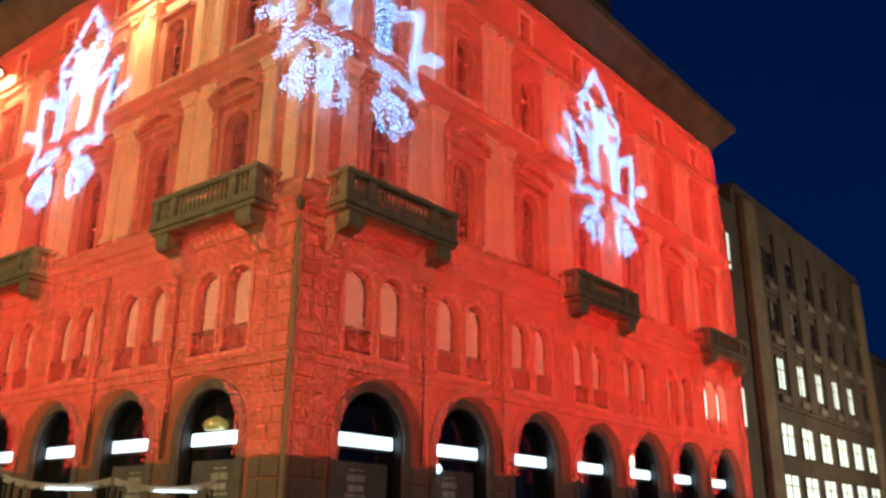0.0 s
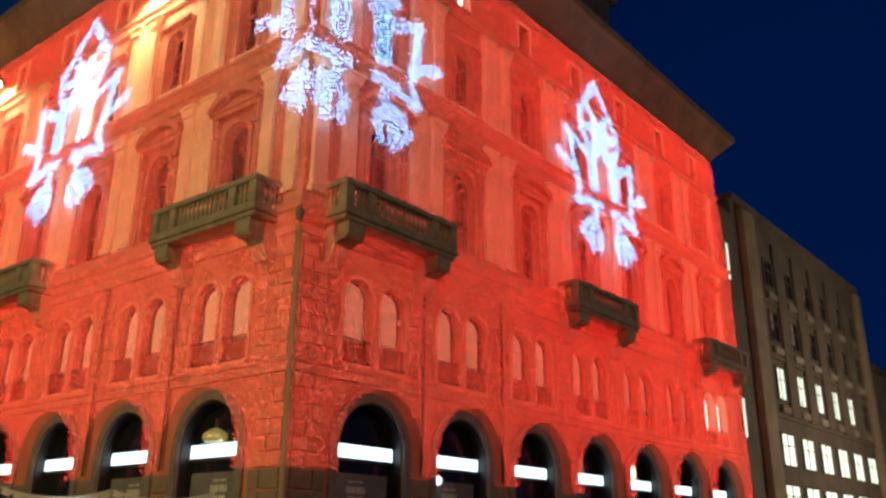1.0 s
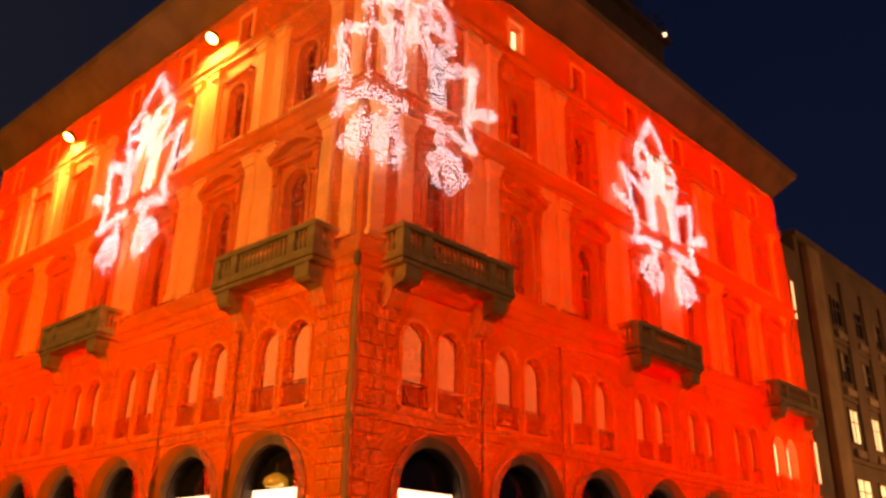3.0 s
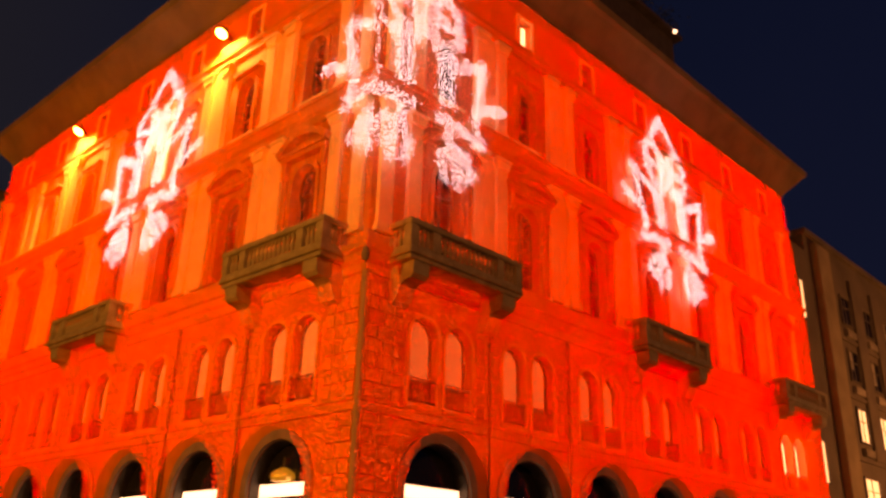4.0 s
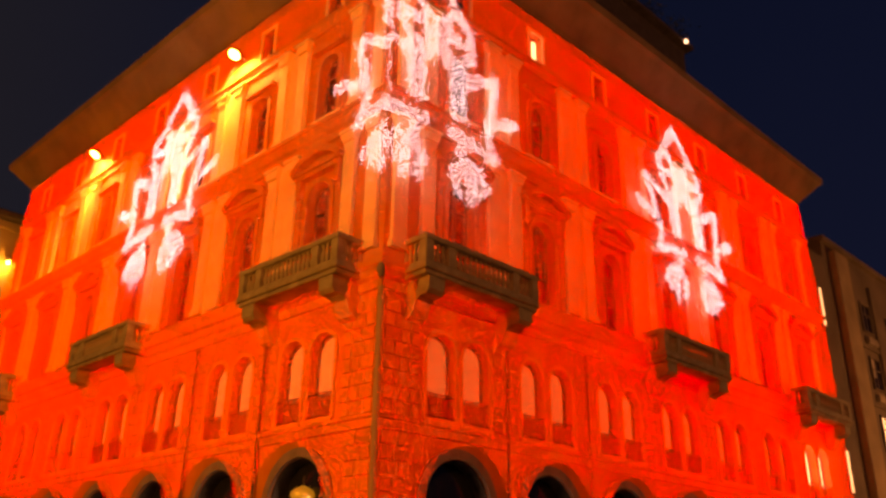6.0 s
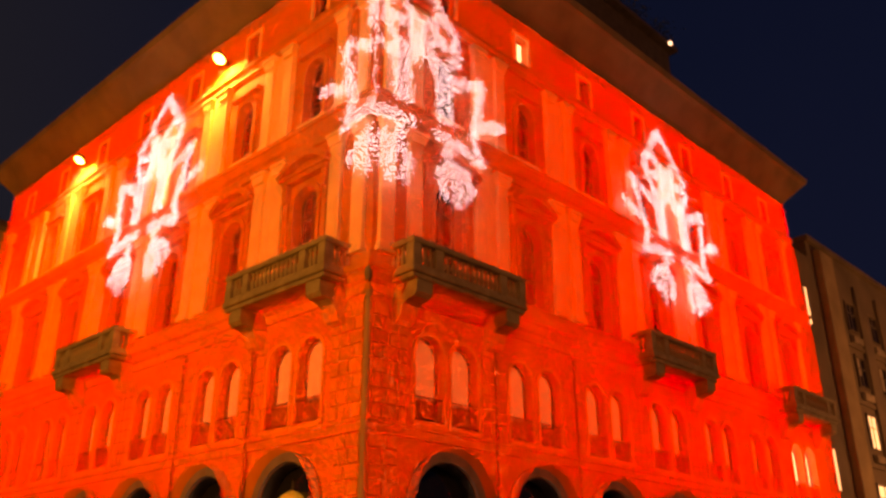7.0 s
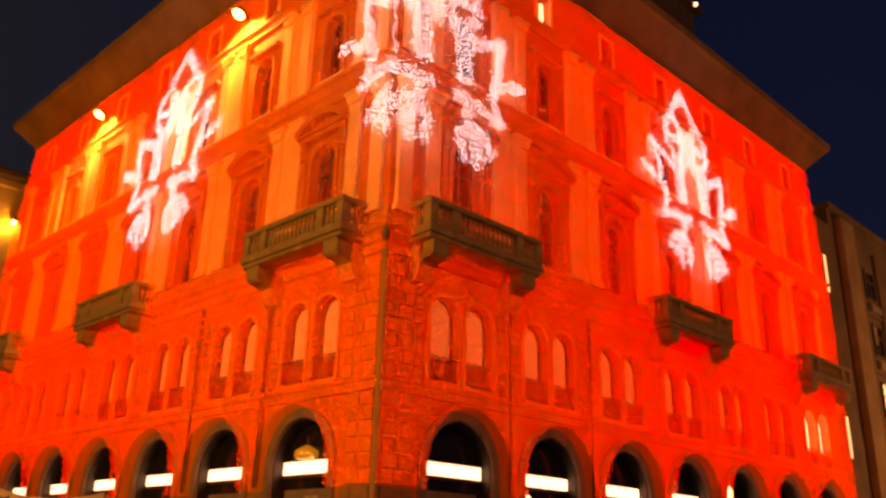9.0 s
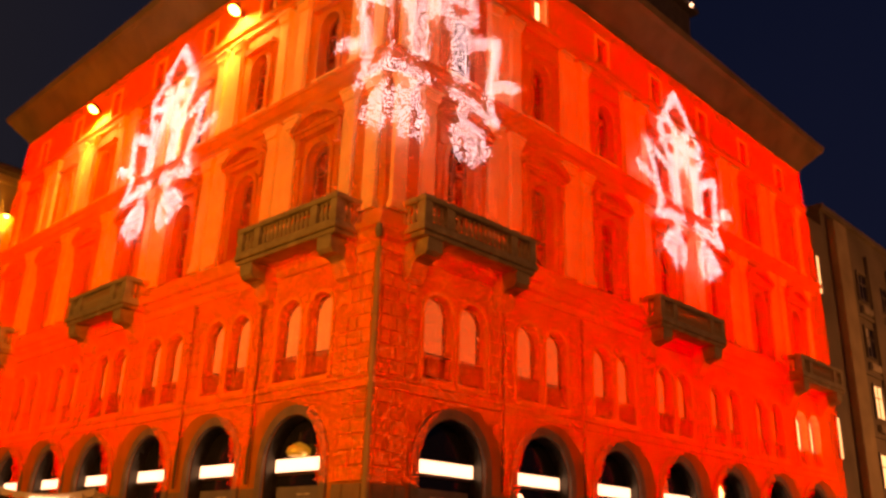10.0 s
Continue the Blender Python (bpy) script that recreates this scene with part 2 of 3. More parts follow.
# surrounds
bm = strip(bmesh.new(), arch_loop(0, 1.45, 0.0, 5.76, 20)[:12], arch_loop(0, 1.76, 0.0, 6.07, 20)[:12], -0.10, 0.02)
HALF_ARCH = mesh_of("archivolt", bm, GREY)
bm = strip(bmesh.new(), [(-x, z) for x, z in arch_loop(0, 1.45, 0.0, 5.76, 20)[:12]], [(-x, z) for x, z in arch_loop(0, 1.76, 0.0, 6.07, 20)[:12]], -0.10, 0.30)
HALF_ARCH_B = mesh_of("archivolt", bm, GREY)
# dark lining added so the pale stone reveals of the arches look shaded
LINING = mesh_of("arch_shade_lining", strip(bmesh.new(), arch_loop(0, 1.41, 0.0, 5.72, 20), arch_loop(0, 1.447, 0.0, 5.757, 20), 0.03, REVEAL + 0.02), METAL)
bm = strip(bmesh.new(), arch_loop(0, 0.64, 6.85, 9.66, 12), arch_loop(0, 0.76, 6.85, 9.78, 12), -0.07, 0.02)
MEZZ_TRIM = mesh_of("window_surround", bm, PLASTER)
bm = boxed(-0.76, 0.76, -0.16, 0.05, 6.70, 6.85, bevel=0.02)
MEZZ_SILL = mesh_of("sill", bm, PLASTER)
APRON = mesh_of("apron_panel", boxed(-0.60, 0.60, REVEAL - 0.27, REVEAL - 0.23, 6.87, 7.58, bevel=0.012), CARVED)
RAIL_BAR = mesh_of("railing_bar", boxed(-0.62, 0.62, -0.045, -0.005, 0.0, 0.05), METAL)
RAIL_ROD = mesh_of("railing_rod", boxed(-0.012, 0.012, -0.035, -0.011, 6.96, 7.63), METAL)
MAIN_TRIM = mesh_of("window_surround", strip(bmesh.new(), arch_loop(0, 0.66, 12.05, 15.35, 12), arch_loop(0, 0.86, 12.05, 15.55, 12), -0.12, 0.02), CARVED)


def pediment():
    bm = bmesh.new()
    # entablature on two consoles, and a segmental hood
    box(bm, -1.25, 1.25, -0.28, 0.0, 15.68, 15.86)
    box(bm, -1.38, 1.38, -0.36, 0.0, 15.86, 15.96)
    for sx in (-1, 1):
        prism(bm, [(sx * 0.98, 15.0), (sx * 1.2, 15.0), (sx * 1.22, 15.68), (sx * 0.96, 15.68)], -0.24, 0.0)
    n = 14
    a0 = radians(48)
    rr = 1.38 / math.sin(a0)
    arc = lambda r: [(r * math.sin(-a0 + 2 * a0 * i / n), 15.97 - rr * math.cos(a0) + r * math.cos(-a0 + 2 * a0 * i / n)) for i in range(n + 1)]
    strip(bm, arc(rr - 0.16), arc(rr + 0.1), -0.42, 0.0)
    prism(bm, arc(rr - 0.15), -0.08, 0.0)
    return bm


HOOD = mesh_of("pediment", pediment(), CARVED)
MAIN_SIDE = mesh_of("window_column", boxed(-0.14, 0.14, -0.16, 0.0, 12.0, 15.0, bevel=0.03), CARVED)
UPPER_TRIM = mesh_of("window_surround", strip(bmesh.new(), arch_loop(0, 0.57, 18.15, 20.8, 12), arch_loop(0, 0.76, 18.15, 20.99, 12), -0.1, 0.02), CARVED)
bm = boxed(-0.95, 0.95, -0.26, 0.0, 21.1, 21.28, bevel=0.02)
UPPER_HOOD = mesh_of("hood_mould", bm, CARVED)
UPPER_SILL = mesh_of("sill", boxed(-0.85, 0.85, -0.12, 0.0, 17.95, 18.13, bevel=0.02), TRIM)
ATTIC_TRIM = mesh_of("window_surround", strip(bmesh.new(), rect(0, 0.42, 22.95, 24.25), rect(0, 0.56, 22.95, 24.39), -0.07, 0.02), TRIM)


def pilaster(z0, z1, w):
    bm = bmesh.new()
    box(bm, -w / 2, w / 2, -0.18, 0.0, z0 + 0.35, z1 - 0.45, bevel=0.025)
    box(bm, -w / 2 - 0.07, w / 2 + 0.07, -0.25, 0.0, z0, z0 + 0.2)
    box(bm, -w / 2 - 0.03, w / 2 + 0.03, -0.21, 0.0, z0 + 0.2, z0 + 0.35, bevel=0.02)
    prism(bm, [(-w / 2, z1 - 0.45), (w / 2, z1 - 0.45), (w / 2 + 0.1, z1 - 0.12), (-w / 2 - 0.1, z1 - 0.12)], -0.26, 0.0)
    box(bm, -w / 2 - 0.14, w / 2 + 0.14, -0.32, 0.0, z1 - 0.12, z1)
    return bm


PIL_LOW, PIL_HIGH = mesh_of("pilaster", pilaster(11.96, 16.84, 0.62), TRIM), mesh_of("pilaster", pilaster(17.76, 22.08, 0.56), TRIM)

PIL_BACK_LOW = mesh_of("pilaster_backing", boxed(-1.0, 1.0, -0.06, 0.0, 11.96, 16.84), TRIM)
PIL_BACK_HIGH = mesh_of("pilaster_backing", boxed(-0.95, 0.95, -0.06, 0.0, 17.76, 22.08), TRIM)

# shop front inside an arch
SHOP_BACK = mesh_of("shop_front", prism(bmesh.new(), arch_loop(0, 1.45, 0.0, 5.76, 20), REVEAL + 0.02, REVEAL + 0.06), GLASS)
SHOP_SIGN = mesh_of("lit_sign", boxed(-1.36, 1.36, REVEAL - 0.13, REVEAL - 0.12, 4.08, 4.47), SIGN_GLOW)
SHOP_CASE = mesh_of("sign_case", boxed(-1.38, 1.38, REVEAL - 0.118, REVEAL + 0.0, 4.05, 4.50), METAL)
SHOP_RAIL = mesh_of("transom", boxed(-1.37, 1.37, REVEAL - 0.06, REVEAL + 0.01, 3.98, 4.07), FRAME)
SHOP_BANNER = mesh_of("banner", boxed(-1.28, 1.2, REVEAL - 0.08, REVEAL - 0.03, 0.6, 3.62, bevel=0.01), BANNER)


def print_bars():
    bm = bmesh.new()
    for z, w, h in ((3.38, 0.34, 0.05), (3.14, 0.42, 0.2), (2.84, 0.36, 0.2), (2.62, 0.46, 0.09)):
        n = max(1, int(w / 0.16))
        for i in range(n):
            x0 = -w + 2 * w * i / n
            box(bm, x0, x0 + 2 * w / n - 0.05, REVEAL - 0.09, REVEAL - 0.08, z - h / 2, z + h / 2)
    return bm


SHOP_PRINT = mesh_of("print", print_bars(), INK)


def turned(bm, x, y, z0, z1, rings, n=8):
    """A turned baluster: rings of (share of height, radius)."""
    last = None
    for f, r in rings:
        z = z0 + f * (z1 - z0)
        ring = [bm.verts.new((x + r * math.cos(2 * math.pi * k / n), y + r * math.sin(2 * math.pi * k / n), z)) for k in range(n)]
        if last:
            for k in range(n):
                bm.faces.new((last[k], last[(k + 1) % n], ring[(k + 1) % n], ring[k]))
        last = ring
    return bm


BALUSTER = mesh_of("baluster", turned(bmesh.new(), 0, 0, 11.42, 12.1, [(0, 0.085), (0.08, 0.085), (0.12, 0.05), (0.35, 0.095), (0.55, 0.06), (0.8, 0.04), (0.9, 0.08), (1, 0.085)]), BALCONY, smooth=True)
DEPTH, HALF = 1.28, 2.75
PIER = mesh_of("pedestal", boxed(-0.16, 0.16, -0.16, 0.16, 11.42, 12.1, bevel=0.015), BALCONY)


def bracket_mesh():
    pts = [(0.0, 9.75), (0.12, 9.72), (0.30, 9.8), (0.42, 10.0), (0.52, 10.28), (0.75, 10.4), (1.0, 10.42), (1.12, 10.55), (1.14, 10.95), (0.0, 10.95)]
    bm = bmesh.new()
    a = [bm.verts.new((-0.34, -o, z)) for o, z in pts]
    b = [bm.verts.new((0.34, -o, z)) for o, z in pts]
    for i in range(len(pts)):
        j = (i + 1) % len(pts)
        bm.faces.new((a[i], a[j], b[j], b[i]))
    bm.faces.new(a)
    bm.faces.new(b[::-1])
    return bm


BRACKET = mesh_of("bracket", bracket_mesh(), BALCONY)


def balcony_slab():
    bm = boxed(-HALF, HALF, -DEPTH, 0, 11.12, 11.30, bevel=0.03)
    box(bm, -HALF + 0.08, HALF - 0.08, -DEPTH + 0.08, 0, 10.96, 11.12, bevel=0.03)
    box(bm, -HALF + 0.06, HALF - 0.06, -DEPTH + 0.06, -DEPTH + 0.36, 11.30, 11.42)
    for sx in (-1, 1):
        box(bm, min(sx * (HALF - 0.06), sx * (HALF - 0.36)), max(sx * (HALF - 0.06), sx * (HALF - 0.36)), -DEPTH + 0.36, 0, 11.30, 11.42)
    return bm


def balcony_rail():
    bm = boxed(-HALF + 0.02, HALF - 0.02, -DEPTH + 0.02, -DEPTH + 0.40, 12.1, 12.30, bevel=0.03)
    for sx in (-1, 1):
        box(bm, min(sx * (HALF - 0.02), sx * (HALF - 0.40)), max(sx * (HALF - 0.02), sx * (HALF - 0.40)), -DEPTH + 0.40, 0, 12.1, 12.30, bevel=0.03)
    return bm


SLAB, RAIL = mesh_of("balcony", balcony_slab(), BALCONY), mesh_of("handrail", balcony_rail(), BALCONY)
BAL_PANEL = mesh_of("carved_panel", boxed(-1.32, 1.32, -DEPTH + 0.14, -DEPTH + 0.26, 11.42, 12.1), BALCONY)


def balcony(F, x):
    b = put("balcony", SLAB, building, F @ at(x), "weathered grey-brown stone balcony on carved brackets")
    put("handrail", RAIL, b)
    y = -DEPTH + 0.21
    for sx in (-1, 1):
        put("pedestal", PIER, b, at(sx * (HALF - 0.21), y))
        put("pedestal", PIER, b, at(sx * (HALF - 1.20), y))
        put("bracket", BRACKET, b, at(sx * 2.1))
        for k in range(3):
            put("baluster", BALUSTER, b, at(sx * (HALF - 0.48 - 0.22 * k), y))
        for k in range(4):
            put("baluster", BALUSTER, b, at(sx * (HALF - 0.21), y + 0.28 + 0.22 * k))
    for k in range(12):
        put("baluster", BALUSTER, b, at(-1.265 + 0.23 * k, y))


for side, F, sg, first, end in SIDES:
    mids = [sg * (first + BAY * i) for i in range(BAYS)]
    x_first, x_last = sg * (first - BAY / 2), sg * (first + BAY * (BAYS - 0.5))
    # plain wall at the corner and at the far end
    for x0, x1 in ((0.0, x_first), (x_last, sg * end)):
        part("wall", boxed(min(x0, x1), max(x0, x1), 0.0, REVEAL + 0.25, 0.0, TOP), STONE, building, m=F)
    lo, hi, m0, m1 = (0.0, end, -0.967, 1.0) if side == "R" else (-end, 0.0, -1.0, 0.967)
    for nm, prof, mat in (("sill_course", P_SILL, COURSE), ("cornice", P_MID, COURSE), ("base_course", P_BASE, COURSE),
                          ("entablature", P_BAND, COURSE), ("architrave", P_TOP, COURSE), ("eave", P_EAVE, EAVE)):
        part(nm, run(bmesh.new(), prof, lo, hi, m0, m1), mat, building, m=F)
    for i, x in enumerate(mids):
        M = F @ at(x)
        put("wall", BAY_WALL, building, M)
        put("archivolt", HALF_ARCH, building, M @ at(-0.006), "grey stone arch surround")
        put("archivolt", HALF_ARCH_B, building, M @ at(0.006), "grey stone arch surround")
        shop = put("shop_front", SHOP_BACK, building, M, "dark glazed shop front under the arch")
        put("sign_case", SHOP_CASE, shop)
        put("lit_sign", SHOP_SIGN, shop, None, "glowing white sign band")
        put("transom", SHOP_RAIL, shop)
        put("arch_shade_lining", LINING, shop, None, "dark metal arch lining")
        if i < 2:
            bn = put("banner", SHOP_BANNER, shop, None, "grey hanging banner with pale print")
            pr = put("print", SHOP_PRINT, shop, at(-0.15 * sg))
        for cx, h, z0, z1 in MEZZ:
            W = M @ at(cx)
            w = put("window", MEZZ_KIT[0], building, W, "arched mezzanine window with pale blind")
            put("pane", MEZZ_KIT[1], w)
            lit = side == "R" and i == 6
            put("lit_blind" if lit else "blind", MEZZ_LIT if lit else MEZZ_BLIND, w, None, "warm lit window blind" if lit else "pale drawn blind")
            put("window_surround", MEZZ_TRIM, w)
            put("sill", MEZZ_SILL, w)
            put("apron_panel", APRON, w)
            put("railing_bar", RAIL_BAR, w, at(0, 0, 6.92))
            put("railing_bar", RAIL_BAR, w, at(0, 0, 7.62))
            if i < 4:
                for k in range(9):
                    put("railing_rod", RAIL_ROD, w, at(-0.48 + 0.12 * k))
        w = put("window", MAIN_KIT[0], building, M, "tall arched window under a curved pediment")
        put("pane", MAIN_KIT[1], w)
        put("window_surround", MAIN_TRIM, w)
        put("pediment", HOOD, w)
        for sx in (-1, 1):
            put("window_column", MAIN_SIDE, w, at(sx * 1.09))
        w = put("window", UPPER_KIT[0], building, M, "dark arched upper window")
        put("pane", UPPER_KIT[1], w)
        put("window_surround", UPPER_TRIM, w)
        put("hood_mould", UPPER_HOOD, w)
        put("sill", UPPER_SILL, w)
        w = put("window", ATTIC_KIT[0], building, M, "small attic window")
        put("pane", ATTIC_KIT[1], w)
        put("window_surround", ATTIC_TRIM, w)
        if i % 3 == 0:
            balcony(F, x)
    for i in range(BAYS + 1):
        xb = sg * (first + BAY * (i - 0.5))
        if 0 < i < BAYS:
            put("pilaster_backing", PIL_BACK_LOW, building, F @ at(xb))
            put("pilaster_backing", PIL_BACK_HIGH, building, F @ at(xb))
        for dx in (-0.62, 0.62):
            if abs(xb + dx) < end - 0.3:
                put("pilaster", PIL_LOW, building, F @ at(xb + dx))
                put("pilaster", PIL_HIGH, building, F @ at(xb + dx))

# near-black core sheet in place of unlit rooms behind, roof and setback attic
c0 = Vector((0, 0, 0))
quad = [c0, D_R * 33.37, D_R * 33.37 + D_L * 33.2, D_L * 33.2]


def inset_quad(k, z):
    mid = sum(quad, Vector()) / 4
    return [mid + (p - mid) * k + Vector((0, 0, z)) for p in quad]


bm = bmesh.new()
rings = [[bm.verts.new(p) for p in inset_quad(k, z)] for k, z in ((1.05, 26.98), (0.78, 30.2), (0.2, 31.5))]
for a, b in zip(rings, rings[1:]):
    for i in range(4):
        bm.faces.new((a[i], a[(i + 1) % 4], b[(i + 1) % 4], b[i]))
bm.faces.new(rings[-1])
bm.faces.new(rings[0][::-1])
part("roof", bm, ROOF, building)
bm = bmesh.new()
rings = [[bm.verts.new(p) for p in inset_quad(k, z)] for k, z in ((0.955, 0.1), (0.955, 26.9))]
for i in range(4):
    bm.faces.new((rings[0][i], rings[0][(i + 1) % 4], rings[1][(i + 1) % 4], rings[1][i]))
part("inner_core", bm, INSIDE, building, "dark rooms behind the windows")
# dark penthouse on the roof with a lamp
bm = boxed(9.0, 25.0, 2.0, 9.0, 27.0, 33.4, bevel=0.1)
box(bm, 8.6, 25.4, 1.6, 9.4, 33.4, 33.7)
part("penthouse", bm, ROOF, building, "dark setback roof storey", m=F_R)

# lit room slits and attic light on the right wall
for s, z0, z1, w in ((29.98, 18.3, 20.2, 0.2), (29.9, 12.4, 14.6, 0.22)):
    part("lit_gap", boxed(s - w / 2, s + w / 2, REVEAL - 0.24, REVEAL - 0.225, z0, z1), LIT_OFFICE, building, "light between drawn curtains", m=F_R)
for dx in (-0.2, 0.2):
    part("lit_gap", boxed(3.38 + BAY + dx - 0.13, 3.38 + BAY + dx + 0.13, REVEAL - 0.24, REVEAL - 0.225, 23.1, 24.1), LIT_ROOM, building, "warm lit attic pane", m=F_R)

# ---------------------------------------------------------------- floodlights under the left eaves
for k, s in enumerate((9.8, 23.1)):
    fl = tagged(new("floodlight"), "glowing warm floodlight fixed under the eaves", "floodlight", "eaves floodlights")
    fl.matrix_basis = F_L @ at(-s, -0.55, 23.65) @ pose(0, 0, 0, -28, 0, 0)
    part("housing", turned(bmesh.new(), 0, 0, 0.0, 0.34, [(0, 0.29), (0.5, 0.27), (0.8, 0.2), (1, 0.05)], 20), METAL, fl)
    part("lens", turned(bmesh.new(), 0, 0, -0.1, 0.0, [(0, 0.02), (0.25, 0.16), (0.6, 0.23), (1, 0.27)], 20), FLOOD_GLOW, fl, "glaring yellow lens")
    part("arm", boxed(-0.04, 0.04, 0.2, 0.62, 0.18, 0.26), METAL, fl)
    lamp("floodlight_beam", "SPOT", F_L @ at(-s, -0.85, 23.5) @ pose(0, 0, 0, 18, 0, 0), 2000, (1.0, 0.66, 0.2), size=0.15, cone=150)

# ---------------------------------------------------------------- the curtain of lights


HALF_FLAKE = [
    [(0, 23.9), (0.75, 23.05), (1.15, 22.35), (0.35, 21.65)],
    [(1.15, 22.35), (1.8, 21.7), (1.75, 20.65), (1.2, 20.05)],
    [(0.35, 21.65), (0.9, 21.05), (1.7, 21.1)],
    [(0, 21.4), (0, 20.1)], [(0.5, 21.0), (0.45, 19.7)],
    [(0.8, 20.1), (0.8, 17.75)], [(1.28, 20.1), (1.22, 17.75)],
    [(1.35, 19.35), (3.1, 20.15), (2.8, 18.9), (2.45, 17.45), (2.75, 16.6)],
    [(2.55, 18.1), (4.1, 18.65)],
    [(0.62, 16.9), (1.6, 16.85), (2.85, 16.6)],
    [(1.1, 16.7), (1.15, 16.0), (0.75, 15.4), (0.98, 14.65)],
    [(1.15, 16.0), (1.5, 15.3), (1.57, 14.6)],
    [(1.15, 16.0), (1.95, 15.8), (2.4, 15.2)], [(1.45, 15.7), (2.0, 14.95)]]
SEGS = []
for q, line in enumerate(HALF_FLAKE):
    for (x0, z0), (x1, z1) in zip(line, line[1:]):
        SEGS += [(x0, z0, x1, z1, q), (-x0, z0, -x1, z1, q + len(HALF_FLAKE))]


TETRA_V = np.array([(1, 1, 1), (1, -1, -1), (-1, 1, -1), (-1, -1, 1)], float)
TETRA_F = np.array([(0, 1, 2), (0, 3, 1), (0, 2, 3), (1, 3, 2)])
OCT_V = np.array([(1, 0, 0), (-1, 0, 0), (0, 1, 0), (0, -1, 0), (0, 0, 1), (0, 0, -1)], float)
OCT_F = np.array([(0, 2, 4), (2, 1, 4), (1, 3, 4), (3, 0, 4), (2, 0, 5), (1, 2, 5), (3, 1, 5), (0, 3, 5)])


def bulbs(name, centres, radius, mat, verts=OCT_V, faces=OCT_F):
    n = len(centres)
    rad = np.reshape(radius, (-1, 1, 1)) * (0.85 + 0.3 * np.random.rand(n, 1, 1))
    v = (centres[:, None, :] + verts[None] * rad).reshape(-1, 3)
    f = (faces[None] + len(verts) * np.arange(n)[:, None, None]).reshape(-1)
    me = bpy.data.meshes.new(name)
    me.vertices.add(len(v))
    me.vertices.foreach_set("co", v.ravel())
    me.loops.add(len(f))
    me.loops.foreach_set("vertex_index", f)
    me.polygons.add(len(f) // 3)
    me.polygons.foreach_set("loop_start", np.arange(0, len(f), 3))
    me.update(calc_edges=True)
    me.materials.append(mat)
    return me


FLAKES = {"R": (18.45, 1.8), "L": (14.6, -1.8)}


def wall_points(side, sg, first, end, step_s, step_z):
    s = np.arange(-0.5, end - 0.05, step_s)
    z = np.arange(3.62, 24.95, step_z)
    s, z = np.meshgrid(s, z)
    s, z = s.ravel(), z.ravel()
    s = s + np.random.uniform(-0.04, 0.04, s.shape)
    z = z + np.random.uniform(-0.05, 0.05, z.shape)
    # the strings stop round the arches
    u = (s - first + BAY / 2) % BAY - BAY / 2
    in_bay = (s > first - BAY / 2) & (s < first + BAY * (BAYS - 0.5))
    arch = in_bay & (((np.abs(u) < 1.80) & (z < 4.31)) | (np.hypot(u, z - 4.31) < 1.80))
    # the two walls' curtains meet on the corner's mitre, and leave the pipe free below the cornice
    edge = -0.967 * np.where(z < 17, 0.52, 0.52 - (z - 17) * 0.05)
    keep = ~arch & (s > edge + np.where(z < 10.6, 0.13, 0.0))
    return s[keep], z[keep]


def to_world(F, sg, s, z):
    y = -np.where(z < 17, 0.52, 0.52 - (z - 17) * 0.05) + np.random.uniform(-0.03, 0.03, s.shape)
    p = np.stack([sg * s, y, z], 1)
    R = np.array(F.to_3x3())
    return p @ R.T


def strand_of(u, z, wide=0.25):
    """The stroke of the snowflake that each bulb belongs to, or -1."""
    best, own = np.full(u.shape, wide), np.full(u.shape, -1)
    for k, (x0, z0, x1, z1, stroke) in enumerate(SEGS):
        dx, dz = x1 - x0, z1 - z0
        f = np.clip(((u - x0) * dx + (z - z0) * dz) / max(dx * dx + dz * dz, 1e-9), 0, 1)
        d = np.hypot(u - x0 - f * dx, z - z0 - f * dz)
        own = np.where(d < best, stroke, own)
        best = np.minimum(best, d)
    return own


flake_points = {}
for side, F, sg, first, end in SIDES:
    # dense red lights all over, and paler ones that thin out away from the corner
    for step_s, step_z, size, mat, shape, words in (
            (0.066, 0.062, 0.0066, RED_BULB, (TETRA_V, TETRA_F), "curtain of thousands of tiny red lights"),
            (0.125, 0.118, 0.011, PINK_BULB, (OCT_V, OCT_F), "strings of tiny pale pink lights among the red ones")):
        s, z = wall_points(side, sg, first, end, step_s, step_z)
        keep = np.ones(s.shape, bool)
        for c in FLAKES[side]:
            keep &= strand_of(s - c, z) < 0
        if mat is PINK_BULB:
            keep &= np.random.rand(len(s)) < 0.50 - 0.44 * np.clip((s - 3.0) / 13.0, 0, 1)
        pts = to_world(F, sg, s[keep], z[keep])
        if mat is RED_BULB:      # bulbs shrunk towards the corner to dim the red light there
            near = np.where(z[keep] < 10.9, 0.58, 0.42 if side == "R" else 0.27)
            size = size * np.sqrt(near + ((0.96 if side == "R" else 0.80) - near) * np.clip((s[keep] - 3.0) / 12.0, 0, 1))
        tagged(new("light_curtain", bulbs("light_curtain", pts, size, mat, *shape)), words, "light curtain", kind="stuff")
    s, z = wall_points(side, sg, first, end, 0.088, 0.084)
    for k, c in enumerate(FLAKES[side]):
        own = strand_of(s - c, z, np.random.choice([0.14, 0.22, 0.29, 0.40], s.shape, p=[0.25, 0.37, 0.3, 0.08]))
        for stroke in range(2 * len(HALF_FLAKE)):
            m = own == stroke
            if m.any():
                at_side = stroke if (k == 0 or side == "R") else (stroke + len(HALF_FLAKE)) % (2 * len(HALF_FLAKE))
                flake_points.setdefault("corner" if k == 1 else side, {}).setdefault(at_side, []).append(to_world(F, sg, s[m], z[m]))
